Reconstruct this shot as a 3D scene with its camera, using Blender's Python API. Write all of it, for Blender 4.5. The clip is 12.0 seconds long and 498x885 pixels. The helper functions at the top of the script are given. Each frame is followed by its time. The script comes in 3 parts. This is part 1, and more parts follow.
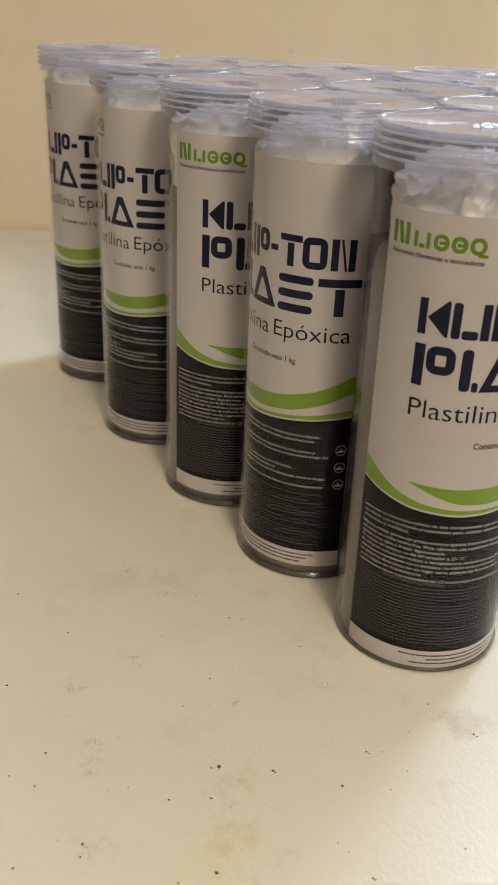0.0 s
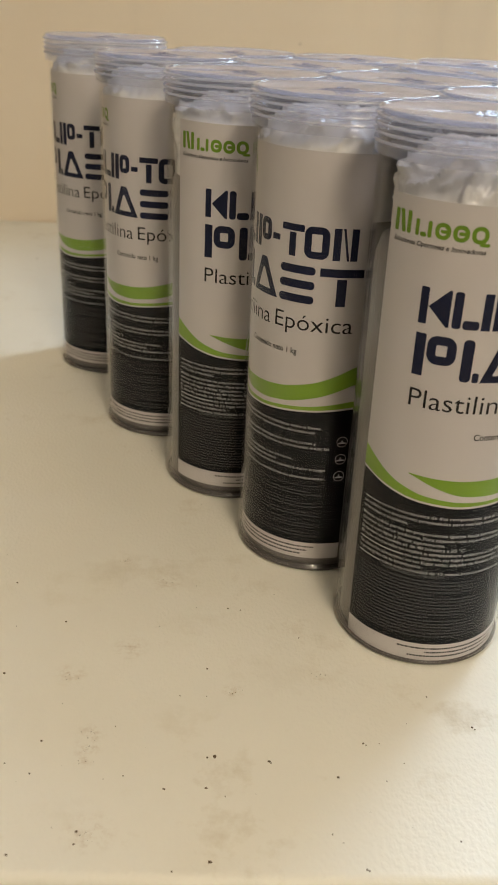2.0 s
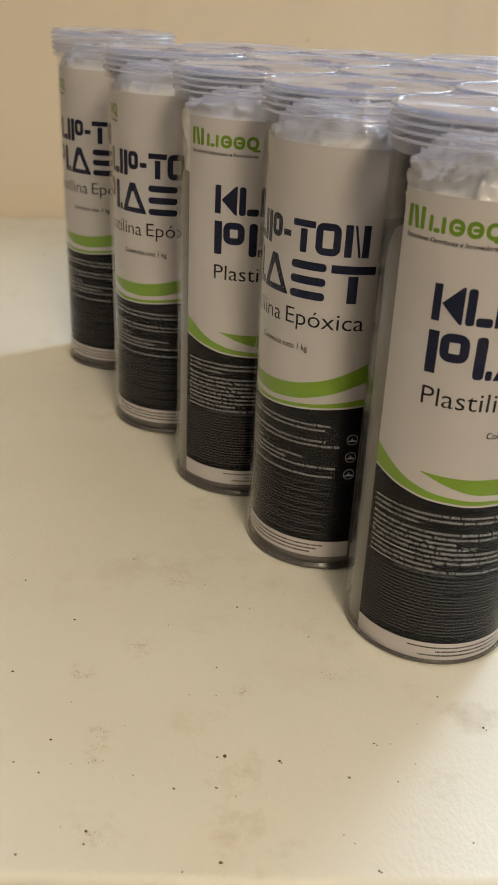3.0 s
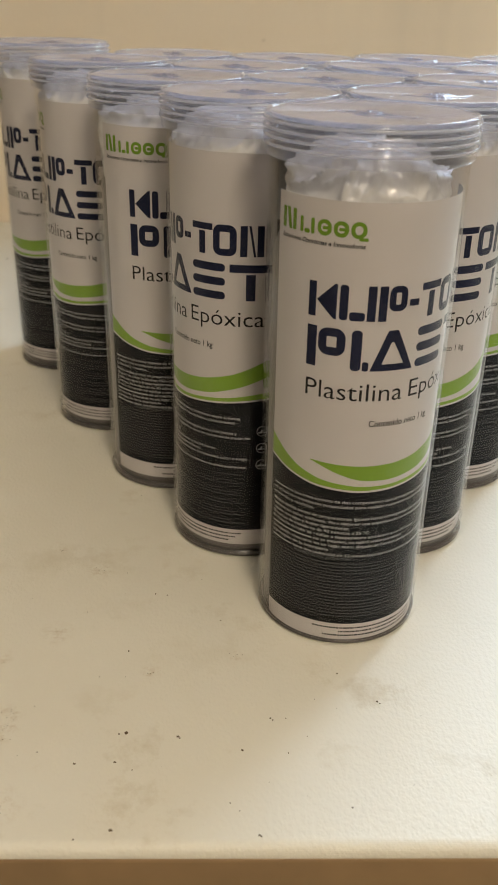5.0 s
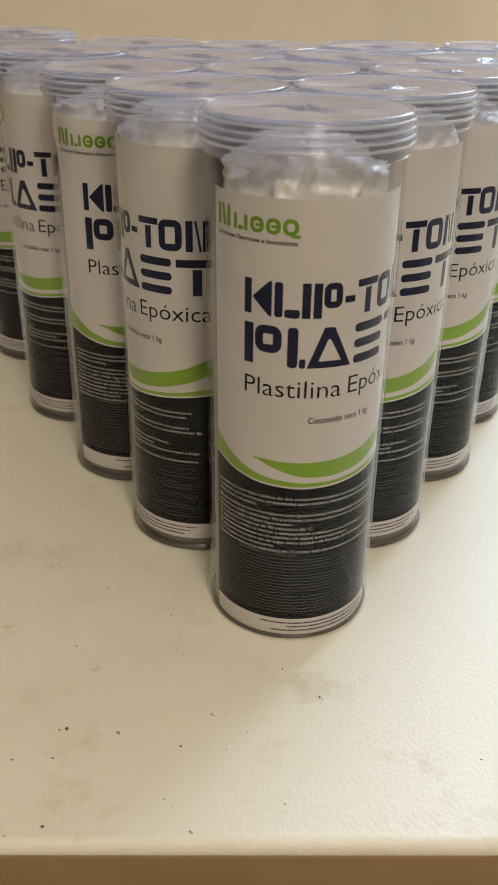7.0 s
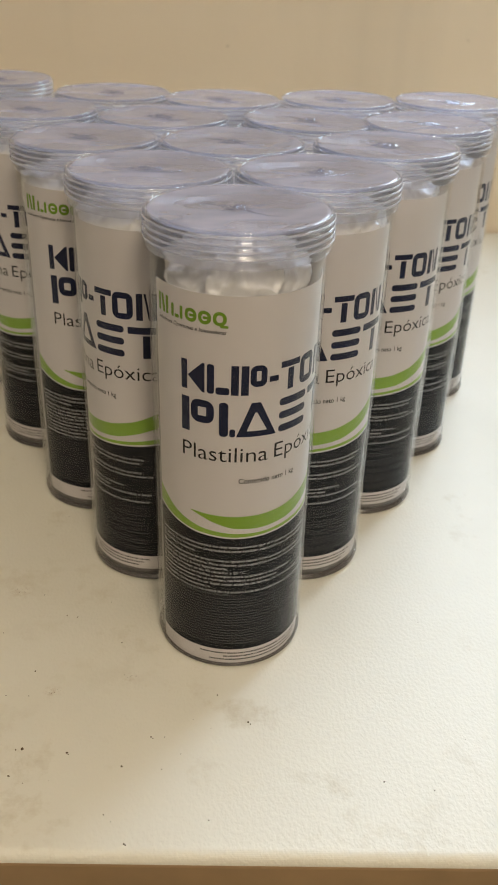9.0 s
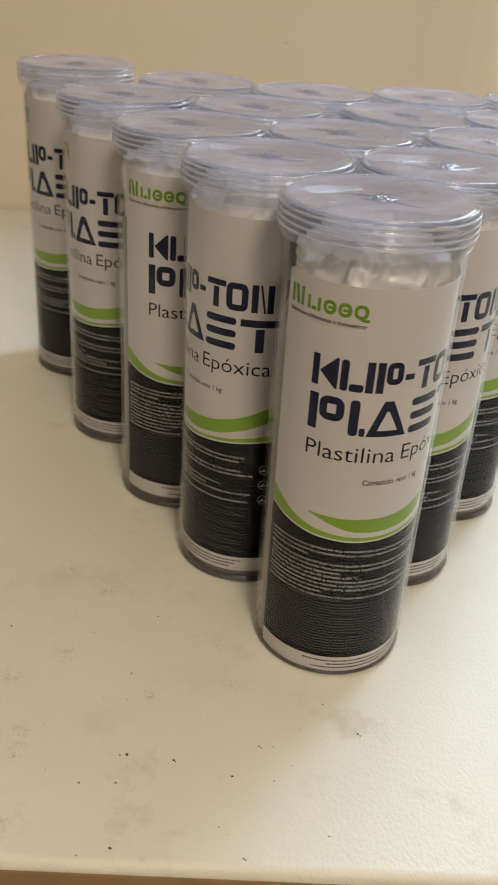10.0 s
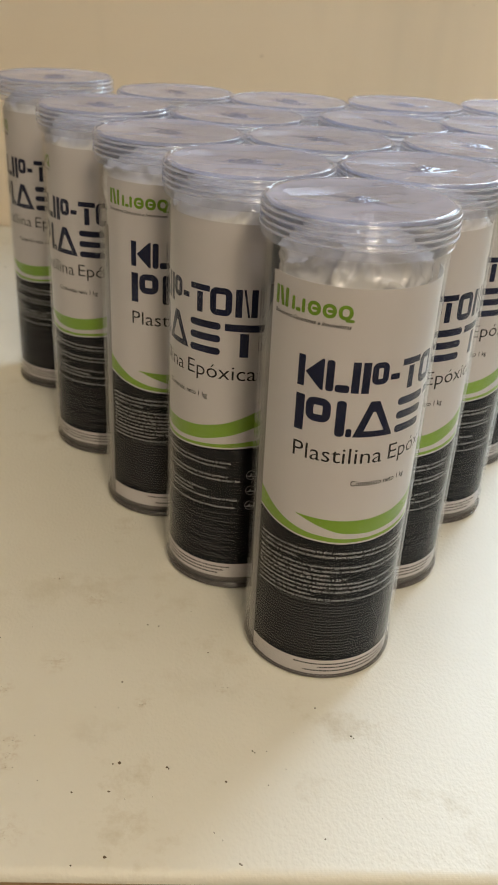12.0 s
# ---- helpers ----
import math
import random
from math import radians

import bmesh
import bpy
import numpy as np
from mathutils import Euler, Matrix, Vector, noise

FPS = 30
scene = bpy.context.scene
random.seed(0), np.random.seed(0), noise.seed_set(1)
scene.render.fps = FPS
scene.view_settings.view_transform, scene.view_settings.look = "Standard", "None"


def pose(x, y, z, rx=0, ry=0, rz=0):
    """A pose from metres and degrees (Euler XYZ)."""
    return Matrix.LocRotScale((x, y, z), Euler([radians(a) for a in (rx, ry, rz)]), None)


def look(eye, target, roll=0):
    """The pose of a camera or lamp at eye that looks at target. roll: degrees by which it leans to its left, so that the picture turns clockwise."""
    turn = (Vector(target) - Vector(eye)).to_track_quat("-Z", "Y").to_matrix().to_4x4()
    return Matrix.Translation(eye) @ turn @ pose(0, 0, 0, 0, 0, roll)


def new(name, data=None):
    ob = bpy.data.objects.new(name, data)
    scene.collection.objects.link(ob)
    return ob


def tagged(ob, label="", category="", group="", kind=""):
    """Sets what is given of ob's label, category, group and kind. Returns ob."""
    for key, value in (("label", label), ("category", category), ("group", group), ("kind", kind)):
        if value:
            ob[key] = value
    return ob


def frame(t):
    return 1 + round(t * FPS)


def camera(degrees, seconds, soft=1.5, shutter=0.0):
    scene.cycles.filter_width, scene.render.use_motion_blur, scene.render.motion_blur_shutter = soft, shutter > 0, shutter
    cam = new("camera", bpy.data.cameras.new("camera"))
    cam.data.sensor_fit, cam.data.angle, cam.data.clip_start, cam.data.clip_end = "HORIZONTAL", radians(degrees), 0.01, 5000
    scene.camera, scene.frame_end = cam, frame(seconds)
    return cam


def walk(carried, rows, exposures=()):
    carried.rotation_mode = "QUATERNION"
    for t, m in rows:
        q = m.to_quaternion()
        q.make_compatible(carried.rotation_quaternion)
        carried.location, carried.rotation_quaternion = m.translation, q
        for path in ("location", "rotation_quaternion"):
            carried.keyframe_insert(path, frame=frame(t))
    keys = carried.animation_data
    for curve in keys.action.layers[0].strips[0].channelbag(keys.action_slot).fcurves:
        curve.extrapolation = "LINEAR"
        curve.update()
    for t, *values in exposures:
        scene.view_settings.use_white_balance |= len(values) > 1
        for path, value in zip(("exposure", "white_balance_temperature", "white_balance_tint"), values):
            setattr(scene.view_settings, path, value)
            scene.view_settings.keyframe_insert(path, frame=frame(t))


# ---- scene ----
cam = camera(30.355, 12.0, shutter=0.3)
cam.data.dof.use_dof, cam.data.dof.focus_distance, cam.data.dof.aperture_fstop = True, 0.41, 28.0
ROWS = [
    (0, -0.0990, -0.3461, 0.2583, -1.84, -25.82, -2.40),
    (0.5, -0.0983, -0.3465, 0.2591, -1.58, -25.87, -2.40),
    (1, -0.0992, -0.3460, 0.2578, -1.45, -25.82, -2.55),
    (1.5, -0.0955, -0.3467, 0.2578, -1.33, -26.00, -2.57),
    (2, -0.0954, -0.3459, 0.2551, -1.16, -26.05, -2.65),
    (2.5, -0.0960, -0.3447, 0.2538, -0.95, -26.24, -2.72),
    (2.7, -0.0981, -0.3436, 0.2531, -0.85, -26.21, -2.74),
    (4.3, -0.0787, -0.3570, 0.2624, -0.98, -26.31, -1.69),
    (4.5, -0.0648, -0.3617, 0.2616, -0.85, -26.36, -1.41),
    (5, -0.0545, -0.3617, 0.2621, -1.16, -26.45, -1.25),
    (5.5, -0.0511, -0.3594, 0.2671, -1.18, -26.74, -1.16),
    (6, -0.0458, -0.3632, 0.2686, -1.16, -26.93, -1.15),
    (6.5, -0.0388, -0.3630, 0.2678, -1.00, -27.10, -1.15),
    (7, -0.0265, -0.3592, 0.2672, -0.63, -27.50, -0.84),
    (7.5, -0.0152, -0.3559, 0.2711, -0.06, -27.89, -0.51),
    (7.7, -0.0045, -0.3574, 0.2772, 0.11, -28.15, -0.31),
    (9.3, -0.0017, -0.3852, 0.3233, -0.37, -28.99, -1.94),
    (9.5, -0.0186, -0.3821, 0.3172, 0.11, -28.88, -2.25),
    (10, -0.0562, -0.3703, 0.3082, 0.29, -28.74, -3.47),
    (10.5, -0.0687, -0.3678, 0.3061, 0.41, -28.57, -4.25),
    (11, -0.0687, -0.3701, 0.3031, 0.23, -28.31, -4.38),
    (11.5, -0.0623, -0.3672, 0.3061, -0.37, -28.34, -3.65),
    (12, -0.0577, -0.3727, 0.3035, -1.22, -27.70, -2.91),
]
EXPOSURES = [(0.0, 0.16), (2.7, 0.14), (4.5, 0.04), (7.5, -0.02), (9.5, -0.04), (10.5, 0.0), (12.0, -0.02)]
walk(cam, [(t, pose(x, y, z, 90 + pitch, roll, yaw)) for t, x, y, z, yaw, pitch, roll in ROWS], EXPOSURES)

# ---- world, daylight and lamp ----
world = bpy.data.worlds.new("world")
scene.world = world
world.use_nodes = True
wn = world.node_tree
sky = wn.nodes.new("ShaderNodeTexSky")
sky.sky_type, sky.sun_disc = "NISHITA", False
sky.sun_elevation, sky.sun_rotation = radians(35), radians(120)
wn.links.new(sky.outputs[0], wn.nodes["Background"].inputs[0])
wn.nodes["Background"].inputs[1].default_value = 0.1

# the room: table top at z = 0
X0, X1, Y0, Y1, Z0, Z1 = -2.2, 2.3, -3.4, 0.7575, -0.75, 1.75
WIN_X0, WIN_X1, WIN_Z0, WIN_Z1 = 0.28, 0.84, 0.42, 1.50
DAY, LAMP = 22.0, 49.0


def area(name, place, target, w, h, watts, colour):
    la = bpy.data.lights.new(name, "AREA")
    la.shape, la.size, la.size_y, la.energy, la.color = "RECTANGLE", w, h, watts, colour
    ob = new(name, la)
    ob.matrix_world = look(place, target)
    return ob


area("window_daylight", ((WIN_X0 + WIN_X1) / 2, Y1 + 0.09, (WIN_Z0 + WIN_Z1) / 2), ((WIN_X0 + WIN_X1) / 2, Y1 - 1.0, (WIN_Z0 + WIN_Z1) / 2 - 0.25),
     WIN_X1 - WIN_X0, WIN_Z1 - WIN_Z0, DAY, (0.70, 0.85, 1.0))
LAMP_AT = (0.25, -1.35, 1.28)
bulb_light = bpy.data.lights.new("ceiling_bulb", "POINT")
bulb_light.energy, bulb_light.color, bulb_light.shadow_soft_size = LAMP, (1.0, 0.828, 0.592), 0.2
new("ceiling_bulb", bulb_light).location = LAMP_AT


# ---- materials ----
def mat(name):
    m = bpy.data.materials.new(name)
    m.use_nodes = True
    nt = m.node_tree
    return m, nt, nt.nodes["Principled BSDF"]


def node(nt, kind, **inputs):
    n = nt.nodes.new(kind)
    for k, v in inputs.items():
        n.inputs[k.replace("_", " ")].default_value = v
    return n


def noise_tex(nt, scale, detail=4.0, rough=0.55, stretch=(1, 1, 1)):
    co = nt.nodes.new("ShaderNodeTexCoord")
    mp = nt.nodes.new("ShaderNodeMapping")
    mp.inputs["Scale"].default_value = stretch
    n = node(nt, "ShaderNodeTexNoise", Scale=scale, Detail=detail, Roughness=rough)
    nt.links.new(co.outputs["Object"], mp.inputs[0])
    nt.links.new(mp.outputs[0], n.inputs["Vector"])
    return n


def ramp(nt, source, stops):
    r = nt.nodes.new("ShaderNodeValToRGB")
    el = r.color_ramp.elements
    while len(el) < len(stops):
        el.new(0.5)
    for e, (at, c) in zip(el, stops):
        e.position, e.color = at, (*c, 1)
    nt.links.new(source, r.inputs[0])
    return r


def mixed(nt, factor, a, b, mode="MIX"):
    m = nt.nodes.new("ShaderNodeMix")
    m.data_type, m.blend_type = "RGBA", mode
    for sock, v in ((m.inputs[0], factor), (m.inputs[6], a), (m.inputs[7], b)):
        if isinstance(v, (int, float)):
            sock.default_value = v
        elif isinstance(v, tuple):
            sock.default_value = (*v, 1)
        else:
            nt.links.new(v, sock)
    return m.outputs[2]


def bump(nt, bsdf, height, strength, distance):
    b = node(nt, "ShaderNodeBump", Strength=strength, Distance=distance)
    nt.links.new(height, b.inputs["Height"])
    nt.links.new(b.outputs[0], bsdf.inputs["Normal"])


def plain(name, colour, rough, coat=0.0, scale=60.0, vary=0.12, metal=0.0, spec=0.5):
    m, nt, b = mat(name)
    n = noise_tex(nt, scale, 5)
    r = ramp(nt, n.outputs["Fac"], [(0.3, tuple(c * (1 - vary) for c in colour)), (0.7, tuple(min(1, c * (1 + vary)) for c in colour))])
    nt.links.new(r.outputs[0], b.inputs["Base Color"])
    b.inputs["Specular IOR Level"].default_value = spec
    b.inputs["Roughness"].default_value, b.inputs["Metallic"].default_value, b.inputs["Coat Weight"].default_value = rough, metal, coat
    return m


def wall_paint():
    m, nt, b = mat("cream wall paint")
    big = noise_tex(nt, 1.6, 4)
    streak = noise_tex(nt, 5.0, 4, 0.6, (1, 1, 0.12))
    spot = noise_tex(nt, 38.0, 2, 0.4)
    base = ramp(nt, big.outputs["Fac"], [(0.3, (0.79, 0.69, 0.55)), (0.7, (0.85, 0.75, 0.61))])
    st = ramp(nt, streak.outputs["Fac"], [(0.34, (0.78, 0.78, 0.78)), (0.5, (1, 1, 1))])
    sp = ramp(nt, spot.outputs["Fac"], [(0.20, (0.5, 0.47, 0.42)), (0.25, (1, 1, 1))])
    c = mixed(nt, 0.55, base.outputs[0], st.outputs[0], "MULTIPLY")
    c = mixed(nt, 0.7, c, sp.outputs[0], "MULTIPLY")
    nt.links.new(c, b.inputs["Base Color"])
    b.inputs["Roughness"].default_value = 0.55
    fine = noise_tex(nt, 160.0, 3)
    bump(nt, b, fine.outputs["Fac"], 0.15, 0.001)
    return m


# worn brownish stains on the table top: place and spread
SMEARS = [
    (-0.1147, 0.0207, 0.0057), (-0.1282, -0.0288, 0.0057), (-0.1512, -0.0468, 0.0049), (-0.0842, -0.0548, 0.0034), (-0.1379, -0.0801, 0.0042),
    (-0.1388, -0.0872, 0.0042), (-0.1388, -0.0939, 0.0027), (-0.1333, -0.1262, 0.0068), (-0.0484, -0.0442, 0.0027), (-0.1371, 0.0381, 0.0027)
]


def table_laminate():
    m, nt, b = mat("white textured laminate")
    big = noise_tex(nt, 5.0, 5)
    smudge = noise_tex(nt, 26.0, 6, 0.7)
    mask = noise_tex(nt, 7.0, 3)
    base = ramp(nt, big.outputs["Fac"], [(0.3, (0.765, 0.745, 0.66)), (0.7, (0.82, 0.81, 0.74))])
    sm = ramp(nt, smudge.outputs["Fac"], [(0.56, (1, 1, 1)), (0.74, (0.76, 0.71, 0.62))])
    mk = ramp(nt, mask.outputs["Fac"], [(0.45, (0, 0, 0)), (0.62, (0.9, 0.9, 0.9))])
    c = mixed(nt, mk.outputs[0], base.outputs[0], mixed(nt, 1.0, base.outputs[0], sm.outputs[0], "MULTIPLY"))
    co = nt.nodes.new("ShaderNodeTexCoord")
    patch = None
    for x, y, spread in SMEARS:
        far = nt.nodes.new("ShaderNodeVectorMath")
        far.operation = "DISTANCE"
        far.inputs[1].default_value = (x, y, -Z0)
        nt.links.new(co.outputs["Object"], far.inputs[0])
        near = nt.nodes.new("ShaderNodeMapRange")
        near.inputs["From Min"].default_value, near.inputs["From Max"].default_value = spread * 1.6, spread * 0.2
        nt.links.new(far.outputs["Value"], near.inputs["Value"])
        if patch is None:
            patch = near.outputs[0]
        else:
            top = nt.nodes.new("ShaderNodeMath")
            top.operation = "MAXIMUM"
            nt.links.new(patch, top.inputs[0])
            nt.links.new(near.outputs[0], top.inputs[1])
            patch = top.outputs[0]
    grime = noise_tex(nt, 330.0, 4, 0.7)
    gr = ramp(nt, grime.outputs["Fac"], [(0.46, (0, 0, 0)), (0.66, (0.6, 0.6, 0.6))])
    c = mixed(nt, mixed(nt, 1.0, gr.outputs[0], patch, "MULTIPLY"), c, (0.50, 0.40, 0.28))
    nt.links.new(c, b.inputs["Base Color"])
    b.inputs["Roughness"].default_value = 0.42
    b.inputs["Specular IOR Level"].default_value = 0.32
    pebble = noise_tex(nt, 600.0, 1.0, 0.5, (1, 0.65, 1))
    pr = ramp(nt, pebble.outputs["Fac"], [(0.4, (0, 0, 0)), (0.62, (1, 1, 1))])
    bump(nt, b, pr.outputs[0], 0.22, 0.0004)
    return m


def clear_plastic(name, tint, ior, rough, haze, haze_colour, bend=0.0, flow=False):
    """Clear thin plastic: see-through, glossy by Fresnel, slightly hazy."""
    m = bpy.data.materials.new(name)
    m.use_nodes = True
    nt = m.node_tree
    nt.nodes.remove(nt.nodes["Principled BSDF"])
    out = nt.nodes["Material Output"]
    see = node(nt, "ShaderNodeBsdfTransparent", Color=(*tint, 1))
    dif = node(nt, "ShaderNodeBsdfTranslucent", Color=(*haze_colour, 1))
    dif2 = node(nt, "ShaderNodeBsdfDiffuse", Color=(*haze_colour, 1))
    gloss = node(nt, "ShaderNodeBsdfGlossy", Color=(1, 1, 1, 1), Roughness=rough)
    f0 = ((ior - 1) / (ior + 1)) ** 2
    lw = node(nt, "ShaderNodeLayerWeight", Blend=0.5)
    pw = nt.nodes.new("ShaderNodeMath")
    pw.operation, pw.inputs[1].default_value = "POWER", 5.5
    fr = nt.nodes.new("ShaderNodeMath")
    fr.operation, fr.inputs[1].default_value, fr.inputs[2].default_value = "MULTIPLY_ADD", (1 - f0) * 0.8, f0
    nt.links.new(lw.outputs["Facing"], pw.inputs[0])
    nt.links.new(pw.outputs[0], fr.inputs[0])
    n = noise_tex(nt, 35.0, 3)
    bm_ = node(nt, "ShaderNodeBump", Strength=0.05, Distance=0.0008)
    nt.links.new(n.outputs["Fac"], bm_.inputs["Height"])
    nt.links.new(bm_.outputs[0], gloss.inputs["Normal"])
    h = node(nt, "ShaderNodeMixShader", Fac=0.5)
    a = node(nt, "ShaderNodeMixShader", Fac=haze)
    c = nt.nodes.new("ShaderNodeMixShader")
    nt.links.new(dif.outputs[0], h.inputs[1])
    nt.links.new(dif2.outputs[0], h.inputs[2])
    if bend:
        glass = node(nt, "ShaderNodeBsdfGlass", Color=(*tint, 1), Roughness=rough, IOR=1.46)
        g = node(nt, "ShaderNodeMixShader", Fac=bend)
        nt.links.new(see.outputs[0], g.inputs[1])
        nt.links.new(glass.outputs[0], g.inputs[2])
        nt.links.new(g.outputs[0], a.inputs[1])
    else:
        nt.links.new(see.outputs[0], a.inputs[1])
    nt.links.new(h.outputs[0], a.inputs[2])
    if flow:
        fl = noise_tex(nt, 24.0, 2, 0.5, (1, 1.8, 1))
        lv = ramp(nt, fl.outputs["Fac"], [(0.36, (haze * 0.7,) * 3), (0.64, (haze * 1.3,) * 3)])
        nt.links.new(lv.outputs[0], a.inputs[0])
    nt.links.new(fr.outputs[0], c.inputs[0])
    nt.links.new(a.outputs[0], c.inputs[1])
    nt.links.new(gloss.outputs[0], c.inputs[2])
    nt.links.new(c.outputs[0], out.inputs[0])
    return m


WALL = wall_paint()
TABLE = table_laminate()
EDGE = plain("tan edge banding", (0.33, 0.22, 0.115), 0.45, scale=30)
LEG = plain("grey painted steel", (0.25, 0.25, 0.26), 0.4, metal=0.3)
FLOOR = plain("beige floor tile", (0.42, 0.38, 0.32), 0.4, scale=8)
# paint of the unseen walls, darkened to hold down fill light and reflections
WALL_DIM = plain("unseen wall paint, darkened to cut fill", (0.22, 0.195, 0.165), 0.7, scale=3)
CEIL = plain("white ceiling paint", (0.8, 0.78, 0.74), 0.8, scale=4, vary=0.04)
FRAME = plain("white window frame", (0.75, 0.75, 0.74), 0.4)
TUBE_M = clear_plastic("clear tube plastic", (0.975, 0.977, 0.985), 1.22, 0.05, 0.002, (0.75, 0.77, 0.82))
LID_M = clear_plastic("clear lid plastic", (0.95, 0.955, 0.975), 1.55, 0.06, 0.12, (0.92, 0.93, 0.99))
# whitened haze draws the bright refraction lines along the lid's ridges
RIDGE_M = clear_plastic("whitish lid ridge plastic", (0.9, 0.91, 0.96), 1.7, 0.10, 0.34, (0.94, 0.95, 1.0))
# the haze colour carries a lavender tint for cool window light on the lid
LID_TOP_M = clear_plastic("hazy lid top plastic, daylight tint", (0.90, 0.90, 0.94), 1.48, 0.08, 0.38, (0.70, 0.705, 0.86), 0.0, True)
MARK_M = clear_plastic("moulded lid mark", (0.74, 0.75, 0.81), 1.5, 0.10, 0.12, (0.52, 0.53, 0.62), 0.4)
PANE = clear_plastic("window glass", (0.97, 0.98, 0.98), 1.45, 0.02, 0.0, (1, 1, 1))
PAPER = plain("white label paper", (0.635, 0.605, 0.60), 0.5, scale=25, vary=0.03)
INK_DARK = plain("charcoal label print", (0.008, 0.0085, 0.011), 0.5, scale=40, vary=0.2, spec=0.08)
INK_NAVY = plain("navy label print", (0.012, 0.016, 0.045), 0.45, scale=40, spec=0.2)
INK_GREEN = plain("green label print", (0.22, 0.39, 0.03), 0.4, scale=30, vary=0.06)
INK_BLACK = plain("black label print", (0.012, 0.012, 0.014), 0.5, spec=0.2)
INK_WHITE = plain("white small print", (0.50, 0.50, 0.50), 0.45)
INK_DIM = plain("faint grey small print", (0.062, 0.062, 0.067), 0.5, spec=0.1)
INK_GREY = plain("grey small print", (0.16, 0.16, 0.165), 0.5, spec=0.1)
INK_CREASE = plain("worn crease in print", (0.14, 0.14, 0.145), 0.5)
INK_OLIVE = plain("dark green label print", (0.17, 0.31, 0.03), 0.45, spec=0.2)
DIRT = plain("dark grit", (0.13, 0.10, 0.065), 0.9, spec=0.1)


def bag_film():
    m, nt, b = mat("white plastic bag film")
    n = noise_tex(nt, 55.0, 5)
    r = ramp(nt, n.outputs["Fac"], [(0.3, (0.91, 0.91, 0.90)), (0.7, (0.95, 0.95, 0.94))])
    nt.links.new(r.outputs[0], b.inputs["Base Color"])
    b.inputs["Roughness"].default_value = 0.16
    b.inputs["Coat Weight"].default_value = 0.4
    wr = noise_tex(nt, 70.0, 4, 0.5, (1, 1, 0.4))
    bump(nt, b, wr.outputs["Fac"], 0.25, 0.0015)
    glow = nt.nodes.new("ShaderNodeBsdfTranslucent")
    nt.links.new(r.outputs[0], glow.inputs["Color"])
    mx = node(nt, "ShaderNodeMixShader", Fac=0.12)
    nt.links.new(b.outputs[0], mx.inputs[1])
    nt.links.new(glow.outputs[0], mx.inputs[2])
    nt.links.new(mx.outputs[0], nt.nodes["Material Output"].inputs[0])
    return m


BAG = bag_film()
FOOT_M = plain("smoky clear tube foot", (0.11, 0.10, 0.097), 0.25, coat=0.3, scale=60)
PUTTY = plain("grey putty in film", (0.15, 0.14, 0.135), 0.35, coat=0.2, scale=45, vary=0.18)


# ---- building helpers ----
def finish(bm, name, material, smooth=False):
    me = bpy.data.meshes.new(name)
    bm.to_mesh(me)
    bm.free()
    me.materials.append(material)
    if smooth:
        me.polygons.foreach_set("use_smooth", [True] * len(me.polygons))
    return me


def part(name, bm, material, parent=None, label="", smooth=False):
    ob = new(name, finish(bm, name, material, smooth) if isinstance(bm, bmesh.types.BMesh) else bm)
    ob.parent = parent
    return tagged(ob, label)


def box(bm, x0, x1, y0, y1, z0, z1, bevel=0.0, seg=2):
    r = bmesh.ops.create_cube(bm, size=1.0, matrix=Matrix.LocRotScale(((x0 + x1) / 2, (y0 + y1) / 2, (z0 + z1) / 2), None, (x1 - x0, y1 - y0, z1 - z0)))
    if bevel:
        es = list({e for v in r["verts"] for e in v.link_edges})
        bmesh.ops.bevel(bm, geom=es, offset=bevel, segments=seg, profile=0.5, affect="EDGES")
    return bm


def lathe(profile, n=64, closed=False):
    """A turned form from (radius, z) points."""
    bm = bmesh.new()
    rings = []
    for r, z in profile:
        if r < 1e-6:
            rings.append([bm.verts.new((0, 0, z))])
        else:
            rings.append([bm.verts.new((r * math.sin(2 * math.pi * i / n), -r * math.cos(2 * math.pi * i / n), z)) for i in range(n)])
    pairs = list(zip(rings, rings[1:] + rings[:1])) if closed else list(zip(rings, rings[1:]))
    for a, b in pairs:
        for i in range(n):
            j = (i + 1) % n
            f = [a[i % len(a)], a[j % len(a)], b[j % len(b)], b[i % len(b)]]
            f = list(dict.fromkeys(f))
            if len(f) > 2:
                bm.faces.new(f)
    bmesh.ops.recalc_face_normals(bm, faces=bm.faces)
    return bm


# ---- room ----
def structure(name, bm, material, label, category):
    return tagged(part(name, bm, material), label, category, kind="structure")


T = 0.14
bm = bmesh.new()
box(bm, X0 - T, WIN_X0, Y1, Y1 + T, Z0, Z1)
box(bm, WIN_X1, X1 + T, Y1, Y1 + T, Z0, Z1)
box(bm, WIN_X0, WIN_X1, Y1, Y1 + T, Z0, WIN_Z0)
box(bm, WIN_X0, WIN_X1, Y1, Y1 + T, WIN_Z1, Z1)
structure("wall_north", bm, WALL, "cream painted wall with faint drips and marks behind the table", "wall")
# added walls out of view; their dark colour cuts the room's bounce light
structure("wall_south", box(bmesh.new(), X0 - T, X1 + T, Y0 - T, Y0, Z0, Z1), WALL_DIM, "unseen added wall closing the room, darkened to cut bounce light", "wall")
structure("wall_west", box(bmesh.new(), X0 - T, X0, Y0, Y1, Z0, Z1), WALL_DIM, "unseen added wall closing the room, darkened to cut bounce light", "wall")
structure("wall_east", box(bmesh.new(), X1, X1 + T, Y0, Y1, Z0, Z1), WALL_DIM, "unseen added wall closing the room, darkened to cut bounce light", "wall")
